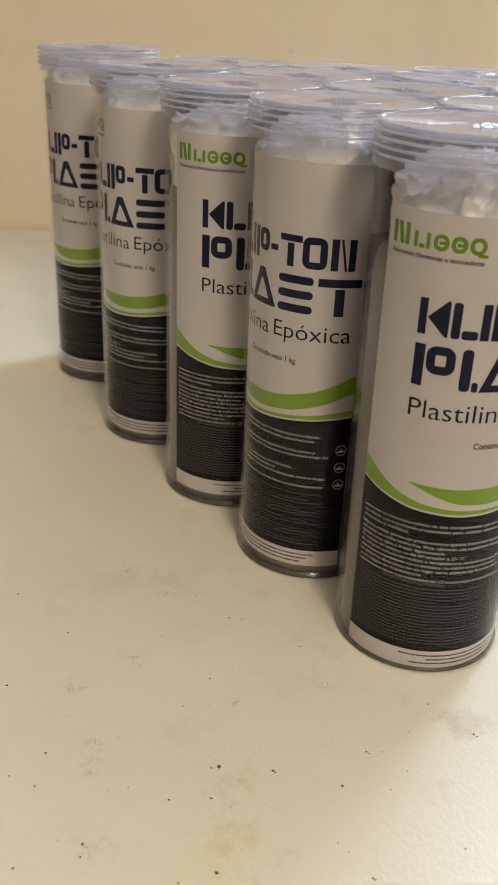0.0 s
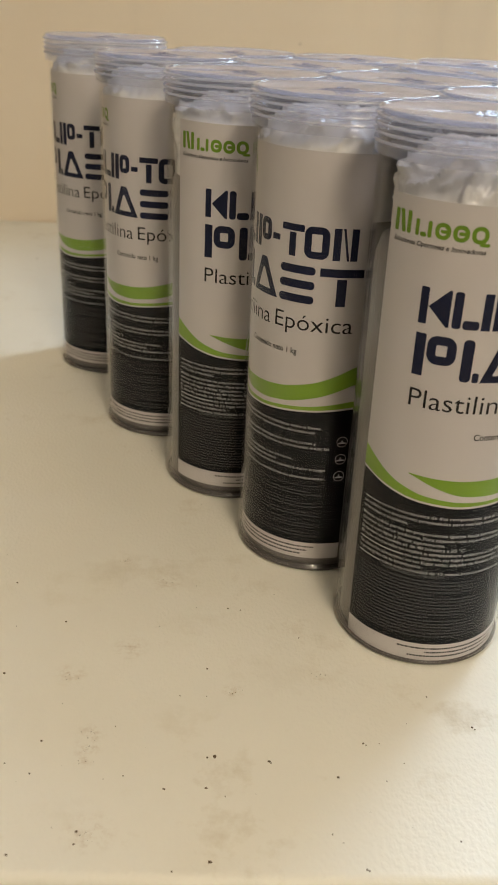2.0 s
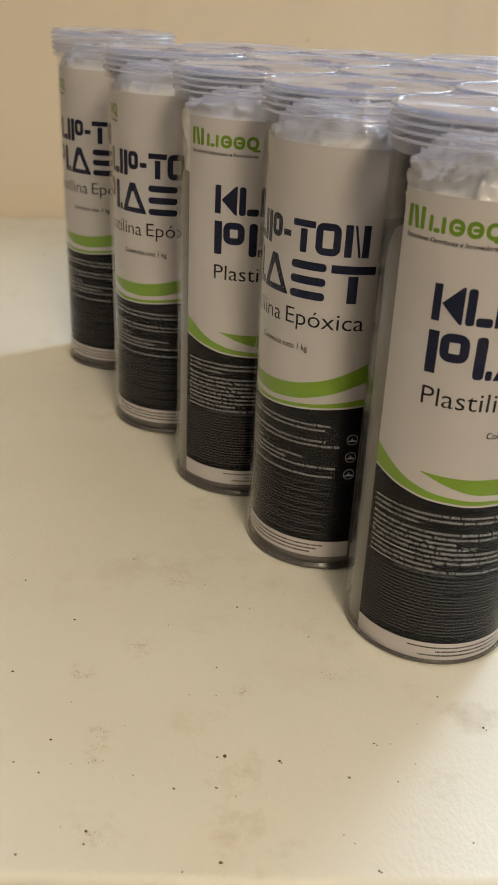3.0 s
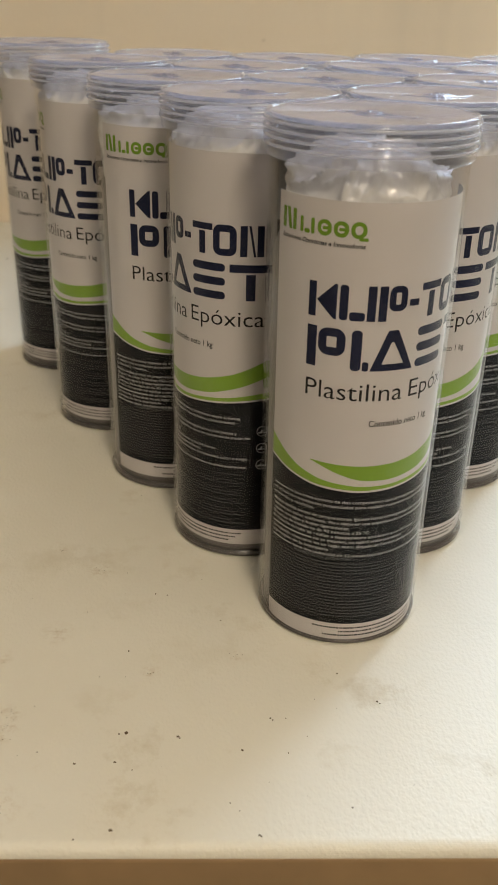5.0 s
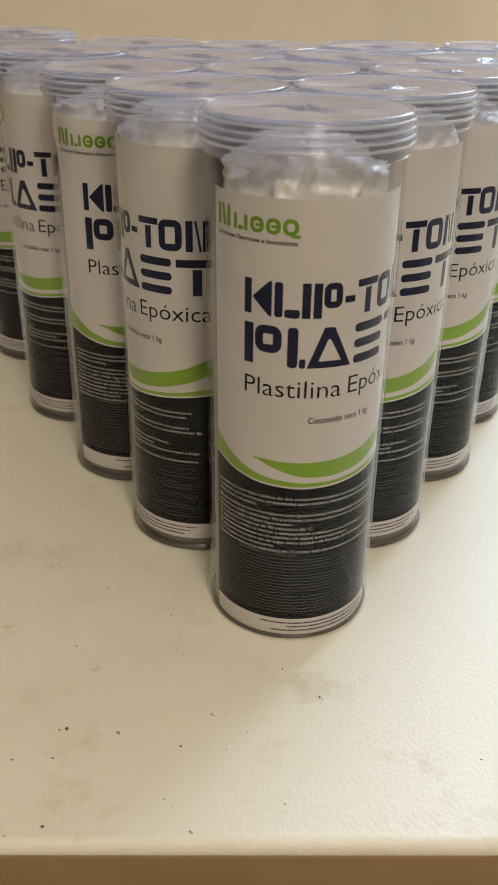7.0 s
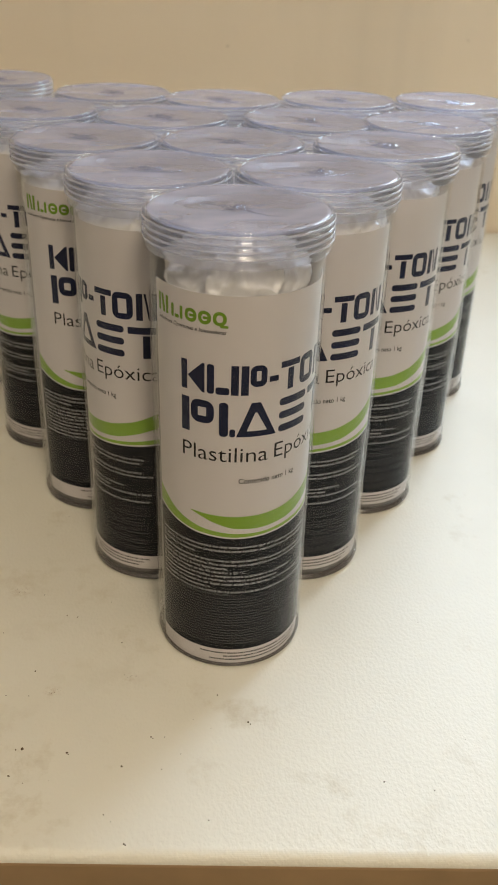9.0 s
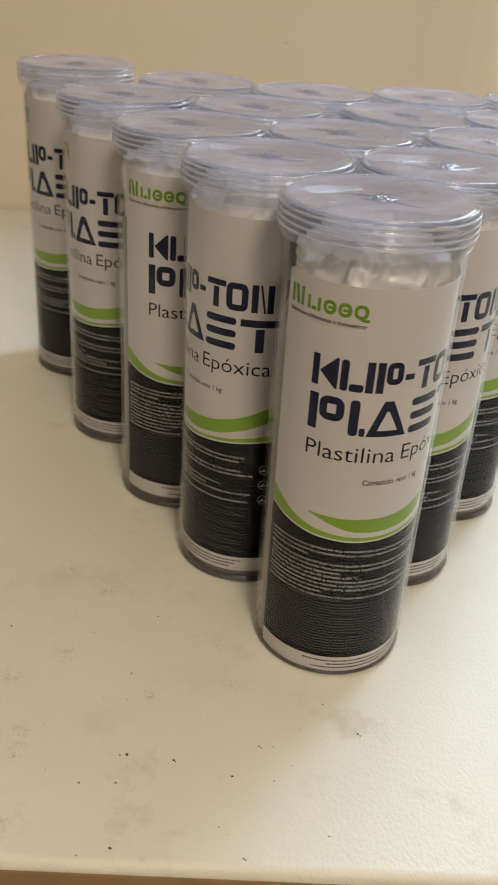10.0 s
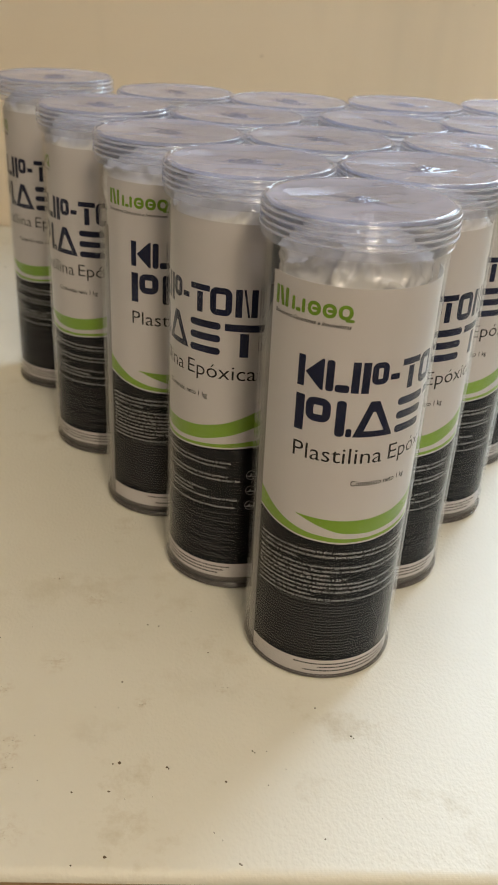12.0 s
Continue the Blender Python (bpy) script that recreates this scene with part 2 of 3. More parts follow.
structure("floor", box(bmesh.new(), X0 - T, X1 + T, Y0 - T, Y1 + T, Z0 - 0.1, Z0), FLOOR, "plain beige floor under the table", "floor")
structure("ceiling", box(bmesh.new(), X0 - T, X1 + T, Y0 - T, Y1 + T, Z1, Z1 + 0.1), CEIL, "plain white painted ceiling", "ceiling")
win = tagged(new("window_1"), "white framed window letting in cool daylight", "window", kind="structure")
win.location = (WIN_X0, Y1, WIN_Z0)
bm = bmesh.new()
ww, wh, fw = WIN_X1 - WIN_X0, WIN_Z1 - WIN_Z0, 0.035
for b in ((0, fw, 0, wh), (ww - fw, ww, 0, wh), (fw, ww - fw, 0, fw), (fw, ww - fw, wh - fw, wh)):
    box(bm, b[0], b[1], 0.1, T - 0.005, b[2], b[3], 0.003)
part("window_frame", bm, FRAME, win)
pane = part("pane", box(bmesh.new(), fw, ww - fw, 0.118, 0.122, fw, wh - fw), PANE, win)
pane.visible_shadow = False

lamp = tagged(new("ceiling_lamp"), "warm bulb on a short cord from the ceiling", "lamp")
lamp.location = (LAMP_AT[0], LAMP_AT[1], Z1)
part("cord", box(bmesh.new(), -0.003, 0.003, -0.003, 0.003, LAMP_AT[2] - Z1 + 0.12, 0), LEG, lamp)
part("socket", lathe([(0, LAMP_AT[2] - Z1 + 0.13), (0.02, LAMP_AT[2] - Z1 + 0.13), (0.022, LAMP_AT[2] - Z1 + 0.085), (0, LAMP_AT[2] - Z1 + 0.085)], 20), FRAME, lamp)

# ---- table ----
TX0, TX1, TY0 = -0.95, 1.05, -0.1447
table = tagged(new("table"), "white laminate table with tan edge banding and scattered grit", "table")
table.location = (0, 0, Z0)
TB, TT = -Z0 - 0.032, -Z0
RND = 0.0045
section = [(Y1 - 0.003, TT), (TY0 + RND, TT)] + [(TY0 + RND - RND * math.sin(radians(a)), TT - RND + RND * math.cos(radians(a))) for a in range(9, 91, 9)] + [(TY0 + 0.002, TT - 0.0050), (Y1 - 0.003, TT - 0.0050)]
bm = bmesh.new()
ends = [[bm.verts.new((x, y, z)) for y, z in section] for x in (TX0, TX1)]
for k in range(len(section)):
    bm.faces.new((ends[0][k], ends[1][k], ends[1][(k + 1) % len(section)], ends[0][(k + 1) % len(section)]))
bm.faces.new(ends[0][::-1])
bm.faces.new(ends[1])
bmesh.ops.recalc_face_normals(bm, faces=bm.faces)
part("tabletop", bm, TABLE, table)
bm = box(bmesh.new(), TX0 + 0.001, TX1 - 0.001, TY0 + 0.0006, Y1 - 0.004, TB, TT - 0.0051, 0.002, 3)
part("edge_band", bm, EDGE, table, "tan wood-toned edge of the table top")
for x in (TX0 + 0.06, TX1 - 0.06):
    for y in (TY0 + 0.06, Y1 - 0.06):
        part("leg", box(bmesh.new(), x - 0.02, x + 0.02, y - 0.02, y + 0.02, 0, TB - 0.0005, 0.003), LEG, table)

# ---- label artwork, in millimetres along and up the label ----
RLAB = 0.0360
R_IN, R_OUT = 0.0366, 0.0378
TAPER = 0.008


def draft(z):
    """How much wider than at its middle the moulded tube is at a height."""
    return TAPER * (z - 0.1)


def wrap(bm, lift):
    """Cut a flat print drawing into narrow strips and bend it round the label's cylinder."""
    bmesh.ops.triangulate(bm, faces=[f for f in bm.faces if len(f.verts) > 4])
    xs = [v.co.x for v in bm.verts]
    x = math.floor(min(xs)) + 2.0
    while x < max(xs):
        bmesh.ops.bisect_plane(bm, geom=bm.verts[:] + bm.edges[:] + bm.faces[:], plane_co=(x, 0, 0), plane_no=(1, 0, 0), dist=1e-5)
        x += 2.0
    for v in bm.verts:
        a = v.co.x / 1000 / RLAB
        r = RLAB + lift + draft(v.co.y / 1000)
        v.co = (r * math.sin(a), -r * math.cos(a), v.co.y / 1000)
    bmesh.ops.recalc_face_normals(bm, faces=bm.faces)
    return bm


def poly(bm, pts):
    bm.faces.new([bm.verts.new((x, z, 0)) for x, z in pts])


def bar(bm, x0, x1, z0, z1):
    poly(bm, [(x0, z0), (x1, z0), (x1, z1), (x0, z1)])


def rounded(x0, x1, z0, z1, r, n=5):
    pts = []
    for cx, cz, a0 in ((x1 - r, z0 + r, -90), (x1 - r, z1 - r, 0), (x0 + r, z1 - r, 90), (x0 + r, z0 + r, 180)):
        pts += [(cx + r * math.cos(radians(a0 + 90 * i / n)), cz + r * math.sin(radians(a0 + 90 * i / n))) for i in range(n + 1)]
    return pts


def ring(bm, x0, x1, z0, z1, w, r):
    a = [bm.verts.new((x, z, 0)) for x, z in rounded(x0, x1, z0, z1, r)]
    b = [bm.verts.new((x, z, 0)) for x, z in rounded(x0 + w, x1 - w, z0 + w, z1 - w, max(r - w, 0.3))]
    for i in range(len(a)):
        j = (i + 1) % len(a)
        bm.faces.new((a[i], a[j], b[j], b[i]))


def strip(bm, low, high, n=40):
    """The band between two curves, each given by (x, z) knots."""
    def at(knots, x):
        for (xa, za), (xb, zb) in zip(knots, knots[1:]):
            if x <= xb:
                u = (x - xa) / (xb - xa)
                return za + (zb - za) * u
        return knots[-1][1]

    def smooth_at(knots, x):
        return sum(at(knots, min(max(x + d, knots[0][0]), knots[-1][0])) for d in (-3, -1.5, 0, 1.5, 3)) / 5
    x0, x1 = low[0][0], low[-1][0]
    rows = []
    for i in range(n + 1):
        x = x0 + (x1 - x0) * i / n
        lo, hi = smooth_at(low, x), smooth_at(high, x)
        rows.append((bm.verts.new((x, lo, 0)), bm.verts.new((x, max(hi, lo + 0.02), 0))))
    for a, b in zip(rows, rows[1:]):
        bm.faces.new((a[0], b[0], b[1], a[1]))


def type_line(bm, text, x, base, cap, width=None, weight=0.0, slant=0.0):
    """One line of type in the built-in font: capital height cap, fitted to a width. Returns the width."""
    cu = bpy.data.curves.new("type", "FONT")
    cu.body, cu.size, cu.offset, cu.resolution_u, cu.shear = text, 1.0, weight, 3, slant
    ob = new("type", cu)
    me = bpy.data.meshes.new_from_object(ob.evaluated_get(bpy.context.evaluated_depsgraph_get()))
    bpy.data.objects.remove(ob)
    xs = [v.co.x for v in me.vertices]
    lo, hi = min(xs), max(xs)
    ky = cap / 0.72
    kx = width / (hi - lo) if width else ky
    me.transform(Matrix(((kx, 0, 0, x - lo * kx), (0, ky, 0, base), (0, 0, 1, 0), (0, 0, 0, 1))))
    bm.from_mesh(me)
    bpy.data.meshes.remove(me)
    return (hi - lo) * kx


S0, S1, ZB, ZT = -42.5, 59.0, 2.0, 194.8
A0, A1 = S0 / 1000 / RLAB, S1 / 1000 / RLAB


def label_sheet():
    bm = bmesh.new()
    n = 80
    cols = []
    for i in range(n + 1):
        a = A0 + (A1 - A0) * i / n
        q = [(RLAB, ZB), (RLAB, ZT), (RLAB - 0.0002, ZT), (RLAB - 0.0002, ZB)]
        cols.append([bm.verts.new(((r + draft(z / 1000)) * math.sin(a), -(r + draft(z / 1000)) * math.cos(a), z / 1000)) for r, z in q])
    for a, b in zip(cols, cols[1:]):
        for k in range(4):
            bm.faces.new((a[k], b[k], b[(k + 1) % 4], a[(k + 1) % 4]))
    bm.faces.new(cols[0])
    bm.faces.new(cols[-1][::-1])
    bmesh.ops.recalc_face_normals(bm, faces=bm.faces)
    return bm


DARK_TOP = [(S0, 85.0), (-30, 81.2), (-17.9, 78.6), (0.7, 77.3), (14.4, 77.9), (37.9, 80.3), (S1, 82.5)]
G1_LOW = [(x, z + 0.9) for x, z in DARK_TOP]
G1_HIGH = [(S0, 95.5), (-34, 90.0), (-26, 85.4), (-15, 81.9), (0.6, 80.2), (14.4, 80.3), (37.9, 83.0), (S1, 86.5)]
G2_LOW = [(-20, 90.3), (-10, 86.2), (0.6, 83.0), (14.2, 82.6), (30, 84.6), (45, 89.0), (S1, 94.8)]
G2_HIGH = [(-20, 90.4), (-10, 89.9), (0.5, 89.6), (14, 90.0), (26, 91.4), (40, 94.8), (50, 99.0), (S1, 103.5)]


def art_dark():
    bm = bmesh.new()
    strip(bm, [(S0, 10.7), (S1, 10.7)], DARK_TOP)
    return wrap(bm, 0.00006)


def art_green(low, high):
    bm = bmesh.new()
    strip(bm, low, high)
    return wrap(bm, 0.00008)


def art_heading():
    """The two navy heading rows as plain blocks, rings and wedges."""
    bm = bmesh.new()
    lo, hi = 151.0, 164.6
    bar(bm, -24.3, -21.2, lo, hi)
    poly(bm, [(-20.9, 157.8), (-14.0, lo), (-13.0, lo), (-13.0, hi), (-14.0, hi)])
    poly(bm, rounded(-12.0, -8.8, lo, hi, 1.2))
    poly(bm, rounded(-8.2, -2.4, lo, lo + 3.4, 1.2))
    bar(bm, -1.7, 1.5, lo, hi)
    bar(bm, 2.5, 5.7, lo, hi)
    ring(bm, 6.3, 13.5, 154.8, hi, 2.6, 2.8)
    bar(bm, 14.6, 18.9, 156.4, 159.0)
    bar(bm, 20.0, 30.6, 161.7, hi)
    bar(bm, 23.8, 27.0, lo, 161.0)
    ring(bm, 30.9, 41.6, lo, hi, 3.1, 3.4)
    bar(bm, 43.2, 46.3, lo, hi)
    poly(bm, [(46.9, hi), (47.9, hi), (50.2, lo), (49.2, lo)])
    bar(bm, 50.6, 53.6, lo, hi)
    lo, hi = 131.0, 147.4
    bar(bm, -24.3, -20.2, lo, hi)
    ring(bm, -19.5, -8.8, 136.4, hi, 3.4, 3.8)
    poly(bm, rounded(-6.6, -2.6, lo, hi, 1.6))
    poly(bm, rounded(-2.0, 0.4, lo, lo + 3.8, 0.8))
    outer = [bm.verts.new((x, z, 0)) for x, z in ((0.9, lo), (18.8, lo), (11.2, hi), (7.2, hi))]
    inner = [bm.verts.new((x, z, 0)) for x, z in ((5.4, lo + 2.8), (14.4, lo + 2.8), (9.8, 142.6), (8.8, 142.6))]
    for k in range(4):
        bm.faces.new((outer[k], outer[(k + 1) % 4], inner[(k + 1) % 4], inner[k]))
    for z0 in (lo, 137.4, 143.8):
        poly(bm, rounded(20.0, 36.6, z0, z0 + 3.6, 1.7))
    bar(bm, 38.6, 57.4, 143.8, hi)
    bar(bm, 46.0, 50.2, lo, 143.0)
    return wrap(bm, 0.00008)


def art_logo():
    """The green mark in the label's corner, as plain rounded shapes."""
    bm = bmesh.new()
    lo, hi = 181.8, 189.7
    poly(bm, rounded(-39.6, -37.6, lo, hi, 0.5))
    poly(bm, [(-37.2, hi), (-35.4, hi), (-34.0, lo), (-35.8, lo)])
    poly(bm, rounded(-33.6, -31.8, lo, hi, 0.5))
    poly(bm, rounded(-29.8, -28.3, lo, 187.6, 0.6))
    poly(bm, rounded(-27.8, -25.4, lo, lo + 1.6, 0.6))
    poly(bm, rounded(-24.9, -23.4, lo, 187.6, 0.6))
    for x in (-22.2, -15.9):
        ring(bm, x, x + 5.6, lo, 187.7, 1.5, 2.6)
        poly(bm, rounded(x + 2.0, x + 4.4, 184.1, 185.3, 0.5))
    ring(bm, -9.6, -3.9, lo, 187.9, 1.5, 2.7)
    poly(bm, rounded(-6.6, -3.2, 181.0, 182.2, 0.4))
    return wrap(bm, 0.00008)


def art_slogan():
    bm = bmesh.new()
    type_line(bm, "Soluciones Oportunas e Innovadoras", -39.6, 178.3, 1.8, 35.6, 0.016, 0.25)
    return wrap(bm, 0.00008)


def art_product():
    bm = bmesh.new()
    type_line(bm, "Plastilina", -24.0, 118.4, 7.7, 39.4, -0.004)
    type_line(bm, "Epóxica", 18.6, 118.8, 7.7, 36.0, -0.004)
    return wrap(bm, 0.00008)


def art_net():
    bm = bmesh.new()
    type_line(bm, "Contenido neto 1 kg", 2.5, 107.4, 2.75, 28.2, 0.014)
    return wrap(bm, 0.00008)


BODY_TEXT = [
    (72.4, 9, "es una masa epóxica de dos componentes que al mezclarse entre sí forma"),
    (69.8, 0, "un sólido con excelentes propiedades para realizar reparaciones, decoraciones"),
    (67.2, 0, "artesanías y modelos."),
    (63.6, 0, "Mezcle ambas partes en proporciones iguales hasta homogenizar las dos partes y"),
    (61.0, 0, "obtener un color uniforme. Para obtener una superficie tersa se recomienda mojar las"),
    (58.5, 0, "manos con agua y frotar ligeramente."),
    (56.0, 0, "El tiempo de manejo es de 40 minutos a 25 °C"),
    (53.5, 0, "El ciclo de curado se realiza a temperatura ambiente a las 24 horas."),
    (51.0, 22, "no se mezclen, no habrá endurecimiento"),
    (48.5, 0, "Se deberán almacenar en un lugar seco, alejado de fuentes de humedad, calor o fuego"),
    (46.0, 0, "y protegido de la intemperie"),
    (43.4, 12, "tiene una caducidad de 12 meses bajo las condiciones de almacenamiento"),
]


def art_body():
    bm = bmesh.new()
    for z, lead, text in BODY_TEXT:
        x, z = -39.6, 72.0 - 0.9 * (72.4 - z)
        if lead:
            bar(bm, x, x + lead * 0.45, z + 0.2, z + 0.75)
            bar(bm, x + lead * 0.45 + 0.5, x + lead, z + 0.2, z + 0.75)
            x += lead + 0.9
        n = len(text)
        type_line(bm, text, x, z, 1.5, n * 1.06, 0.004)
    return wrap(bm, 0.00009)


def art_title():
    bm = bmesh.new()
    type_line(bm, "ADVERTENCIA. ATENCIÓN", -26.0, 44.2, 1.3, 26.0, 0.0)
    return wrap(bm, 0.00009)


def art_lines(rows, x0, x1, h, seed, word=(2.0, 6.0), gap=0.5):
    """Small print too fine to read, as rows of short bars."""
    rnd = random.Random(seed)
    bm = bmesh.new()
    for z, a, b in rows:
        x = x0 + (x1 - x0) * a
        end = x0 + (x1 - x0) * b
        while x < end:
            w = min(rnd.uniform(*word), end - x)
            bar(bm, x, x + w, z, z + h)
            x += w + gap * rnd.uniform(0.7, 1.5)
    return wrap(bm, 0.00009)


def art_icons():
    bm = bmesh.new()
    for z in (66.0, 57.0, 48.0):
        ring(bm, 52.6, 58.0, z - 2.7, z + 2.7, 0.3, 2.65)
        poly(bm, [(53.4, z - 1.0), (57.2, z - 1.0), (57.2, z - 0.4), (55.9, z - 0.2), (55.2, z + 1.2), (54.6, z - 0.2), (53.4, z - 0.5)])
    return wrap(bm, 0.00009)


LABEL_ART = [
    ("dark_panel", finish(art_dark(), "dark_panel", INK_DARK), "charcoal lower half of the label"),
    ("thin_swoosh", finish(art_green(G1_LOW, G1_HIGH), "thin_swoosh", INK_GREEN), "thin green curved stripe"),
    ("broad_swoosh", finish(art_green(G2_LOW, G2_HIGH), "broad_swoosh", INK_GREEN), "broad green curved stripe"),
    ("heading", finish(art_heading(), "heading", INK_NAVY), "two bold navy heading rows"),
    ("logo", finish(art_logo(), "logo", INK_OLIVE), "green mark in the label's corner"),
    ("slogan", finish(art_slogan(), "slogan", INK_BLACK), "small slanted black line of type"),
    ("product_line", finish(art_product(), "product_line", INK_BLACK), "thin black product description"),
    ("net_weight", finish(art_net(), "net_weight", INK_BLACK), "small black net weight line"),
    ("directions", finish(art_body(), "directions", INK_WHITE), "white small print on charcoal"),
    ("warning_title", finish(art_title(), "warning_title", INK_GREY), "grey warning title in capitals"),
    ("warnings", finish(art_lines([(42.0 - 1.62 * i, 0.02, (0.95, 0.62, 0.9, 0.97, 0.4, 0.85, 0.93)[i % 7]) for i in range(18)], -39.6, 50, 0.62, 3, (1.2, 5.0)), "warnings", INK_DIM), "faint grey warning lines"),
    ("footer", finish(art_lines([(8.0, 0.0, 1.0), (6.0, 0.2, 0.95), (4.0, 0.08, 0.9)], -15.0, 46, 0.8, 5, (0.35, 1.7), 0.3), "footer", INK_BLACK), "black small print on the white foot strip"),
    ("icons", finish(art_icons(), "icons", INK_WHITE), "three small round pictograms"),
]


def art_crease():
    bm = bmesh.new()
    pts = [(22.4, 46.0), (23.4, 40.5), (23.0, 37.0), (26.4, 31.5), (28.6, 26.0), (30.6, 20.5), (30.0, 13.0)]
    for (xa, za), (xb, zb) in zip(pts, pts[1:]):
        poly(bm, [(xa - 0.12, za), (xb - 0.12, zb), (xb + 0.12, zb), (xa + 0.12, za)])
    bmesh.ops.remove_doubles(bm, verts=bm.verts, dist=1e-4)
    return wrap(bm, 0.0001)


CREASE = finish(art_crease(), "crease", INK_CREASE)
SHEET = finish(label_sheet(), "label", PAPER)

# ---- container parts ----
H_TUBE, H_LID0, H_LID = 0.214, 0.2064, 0.2216


def tube_body():
    outside = [0.0026, 0.004, 0.06, 0.13, H_LID0 - 0.003, H_TUBE]
    p = [(R_IN + draft(0), 0.0022), (R_OUT + draft(0) - 0.0004, 0.0022)] + [(R_OUT + draft(z), z) for z in outside]
    p += [(R_IN + draft(z), z) for z in outside[::-1]]
    return lathe(p, 72, True)


def lid_body():
    r, top = 0.0398, R_OUT + draft(H_TUBE)
    p = [(0.0389, H_LID - 0.0024), (0.0389, H_LID - 0.0003), (0.0393, H_LID), (0.0398, H_LID - 0.0002), (0.0401, H_LID - 0.0008)]
    z, step = H_LID - 0.0014, 0.0028
    for i in range(4):
        p += [(r, z), (r + 0.0007, z - 0.0005), (r + 0.0010, z - 0.0012), (r + 0.0007, z - 0.0019), (r, z - 0.0025)]
        z -= step
    p += [(r + 0.0003, z), (r + 0.0003, H_LID0), (r - 0.0001, H_LID0 - 0.0004), (top + 0.0002, H_LID0)]
    for i in range(5):
        zz = H_LID0 + 0.0009 + i * 0.0020
        p += [(top + 0.0003, zz), (top + 0.00005, zz + 0.0007), (top + 0.0003, zz + 0.0014)]
    p += [(top + 0.0002, H_LID - 0.0027)]
    return lathe(p, 72, True)


def lid_disc():
    """The lid's slightly dished, wavy top."""
    bm = lathe([(0, H_LID - 0.0013), (0.008, H_LID - 0.0013), (0.016, H_LID - 0.00125), (0.024, H_LID - 0.0011), (0.031, H_LID - 0.0009), (0.0365, H_LID - 0.0006), (0.0388, H_LID - 0.0004), (0.0388, H_LID - 0.0020), (0, H_LID - 0.0026)], 72)
    for v in bm.verts:
        if 0.001 < v.co.xy.length < 0.034 and v.co.z > H_LID - 0.002:
            v.co.z += 0.00035 * noise.noise(v.co * 70)
    return bm


def lid_mark(seed):
    """The moulded gate scar in the middle of a lid: one rough, low lump."""
    bm = bmesh.new()
    off = Vector((seed * 5.1, seed * 2.3, seed))
    n, m = 40, 12
    rings = []
    for k in range(m):
        u = k / (m - 1)
        row = []
        for i in range(n):
            a = 2 * math.pi * i / n
            r = u * (0.0046 + 0.0034 * noise.noise(Vector((math.cos(a) * 1.5, math.sin(a) * 1.5, 0)) + off)) + 0.0002
            p = Vector((1.7 * r * math.cos(a), r * math.sin(a), 0))
            h = (0.0003 + 0.0016 * abs(noise.noise(p * 420 + off))) * (1 - u ** 3)
            row.append(bm.verts.new((p.x, p.y, H_LID - 0.00125 + h)))
        rings.append(row)
    for a, b in zip(rings, rings[1:]):
        for i in range(n):
            bm.faces.new((a[i], a[(i + 1) % n], b[(i + 1) % n], b[i]))
    bm.faces.new(rings[0])
    bmesh.ops.recalc_face_normals(bm, faces=bm.faces)
    return bm


def wavy_scar(seed):
    """A thin, low, wandering flow line in the lid's top."""
    rnd = random.Random(seed)
    bm = bmesh.new()
    n = 40
    a0, bend = rnd.uniform(-0.5, 0.5), rnd.uniform(0.004, 0.009)
    rows = []
    for i in range(n + 1):
        u = i / n
        x = -0.017 + 0.036 * u
        y = bend * math.sin(math.pi * u * 1.3 + seed) - 0.003 + 0.0012 * noise.noise(Vector((u * 7, seed, 0)))
        p = Matrix.Rotation(a0, 3, "Z") @ Vector((x, y, 0))
        w = 0.0009 * math.sin(math.pi * u) * (0.6 + abs(noise.noise(Vector((u * 9, 0, seed))))) + 0.00005
        rows.append([bm.verts.new((p.x, p.y - w, H_LID - 0.0012)), bm.verts.new((p.x, p.y, H_LID - 0.0012 + w * 0.7)), bm.verts.new((p.x, p.y + w, H_LID - 0.0012))])
    for a, b in zip(rows, rows[1:]):
        bm.faces.new((a[0], b[0], b[1], a[1]))
        bm.faces.new((a[1], b[1], b[2], a[2]))
    bmesh.ops.recalc_face_normals(bm, faces=bm.faces)
    return bm


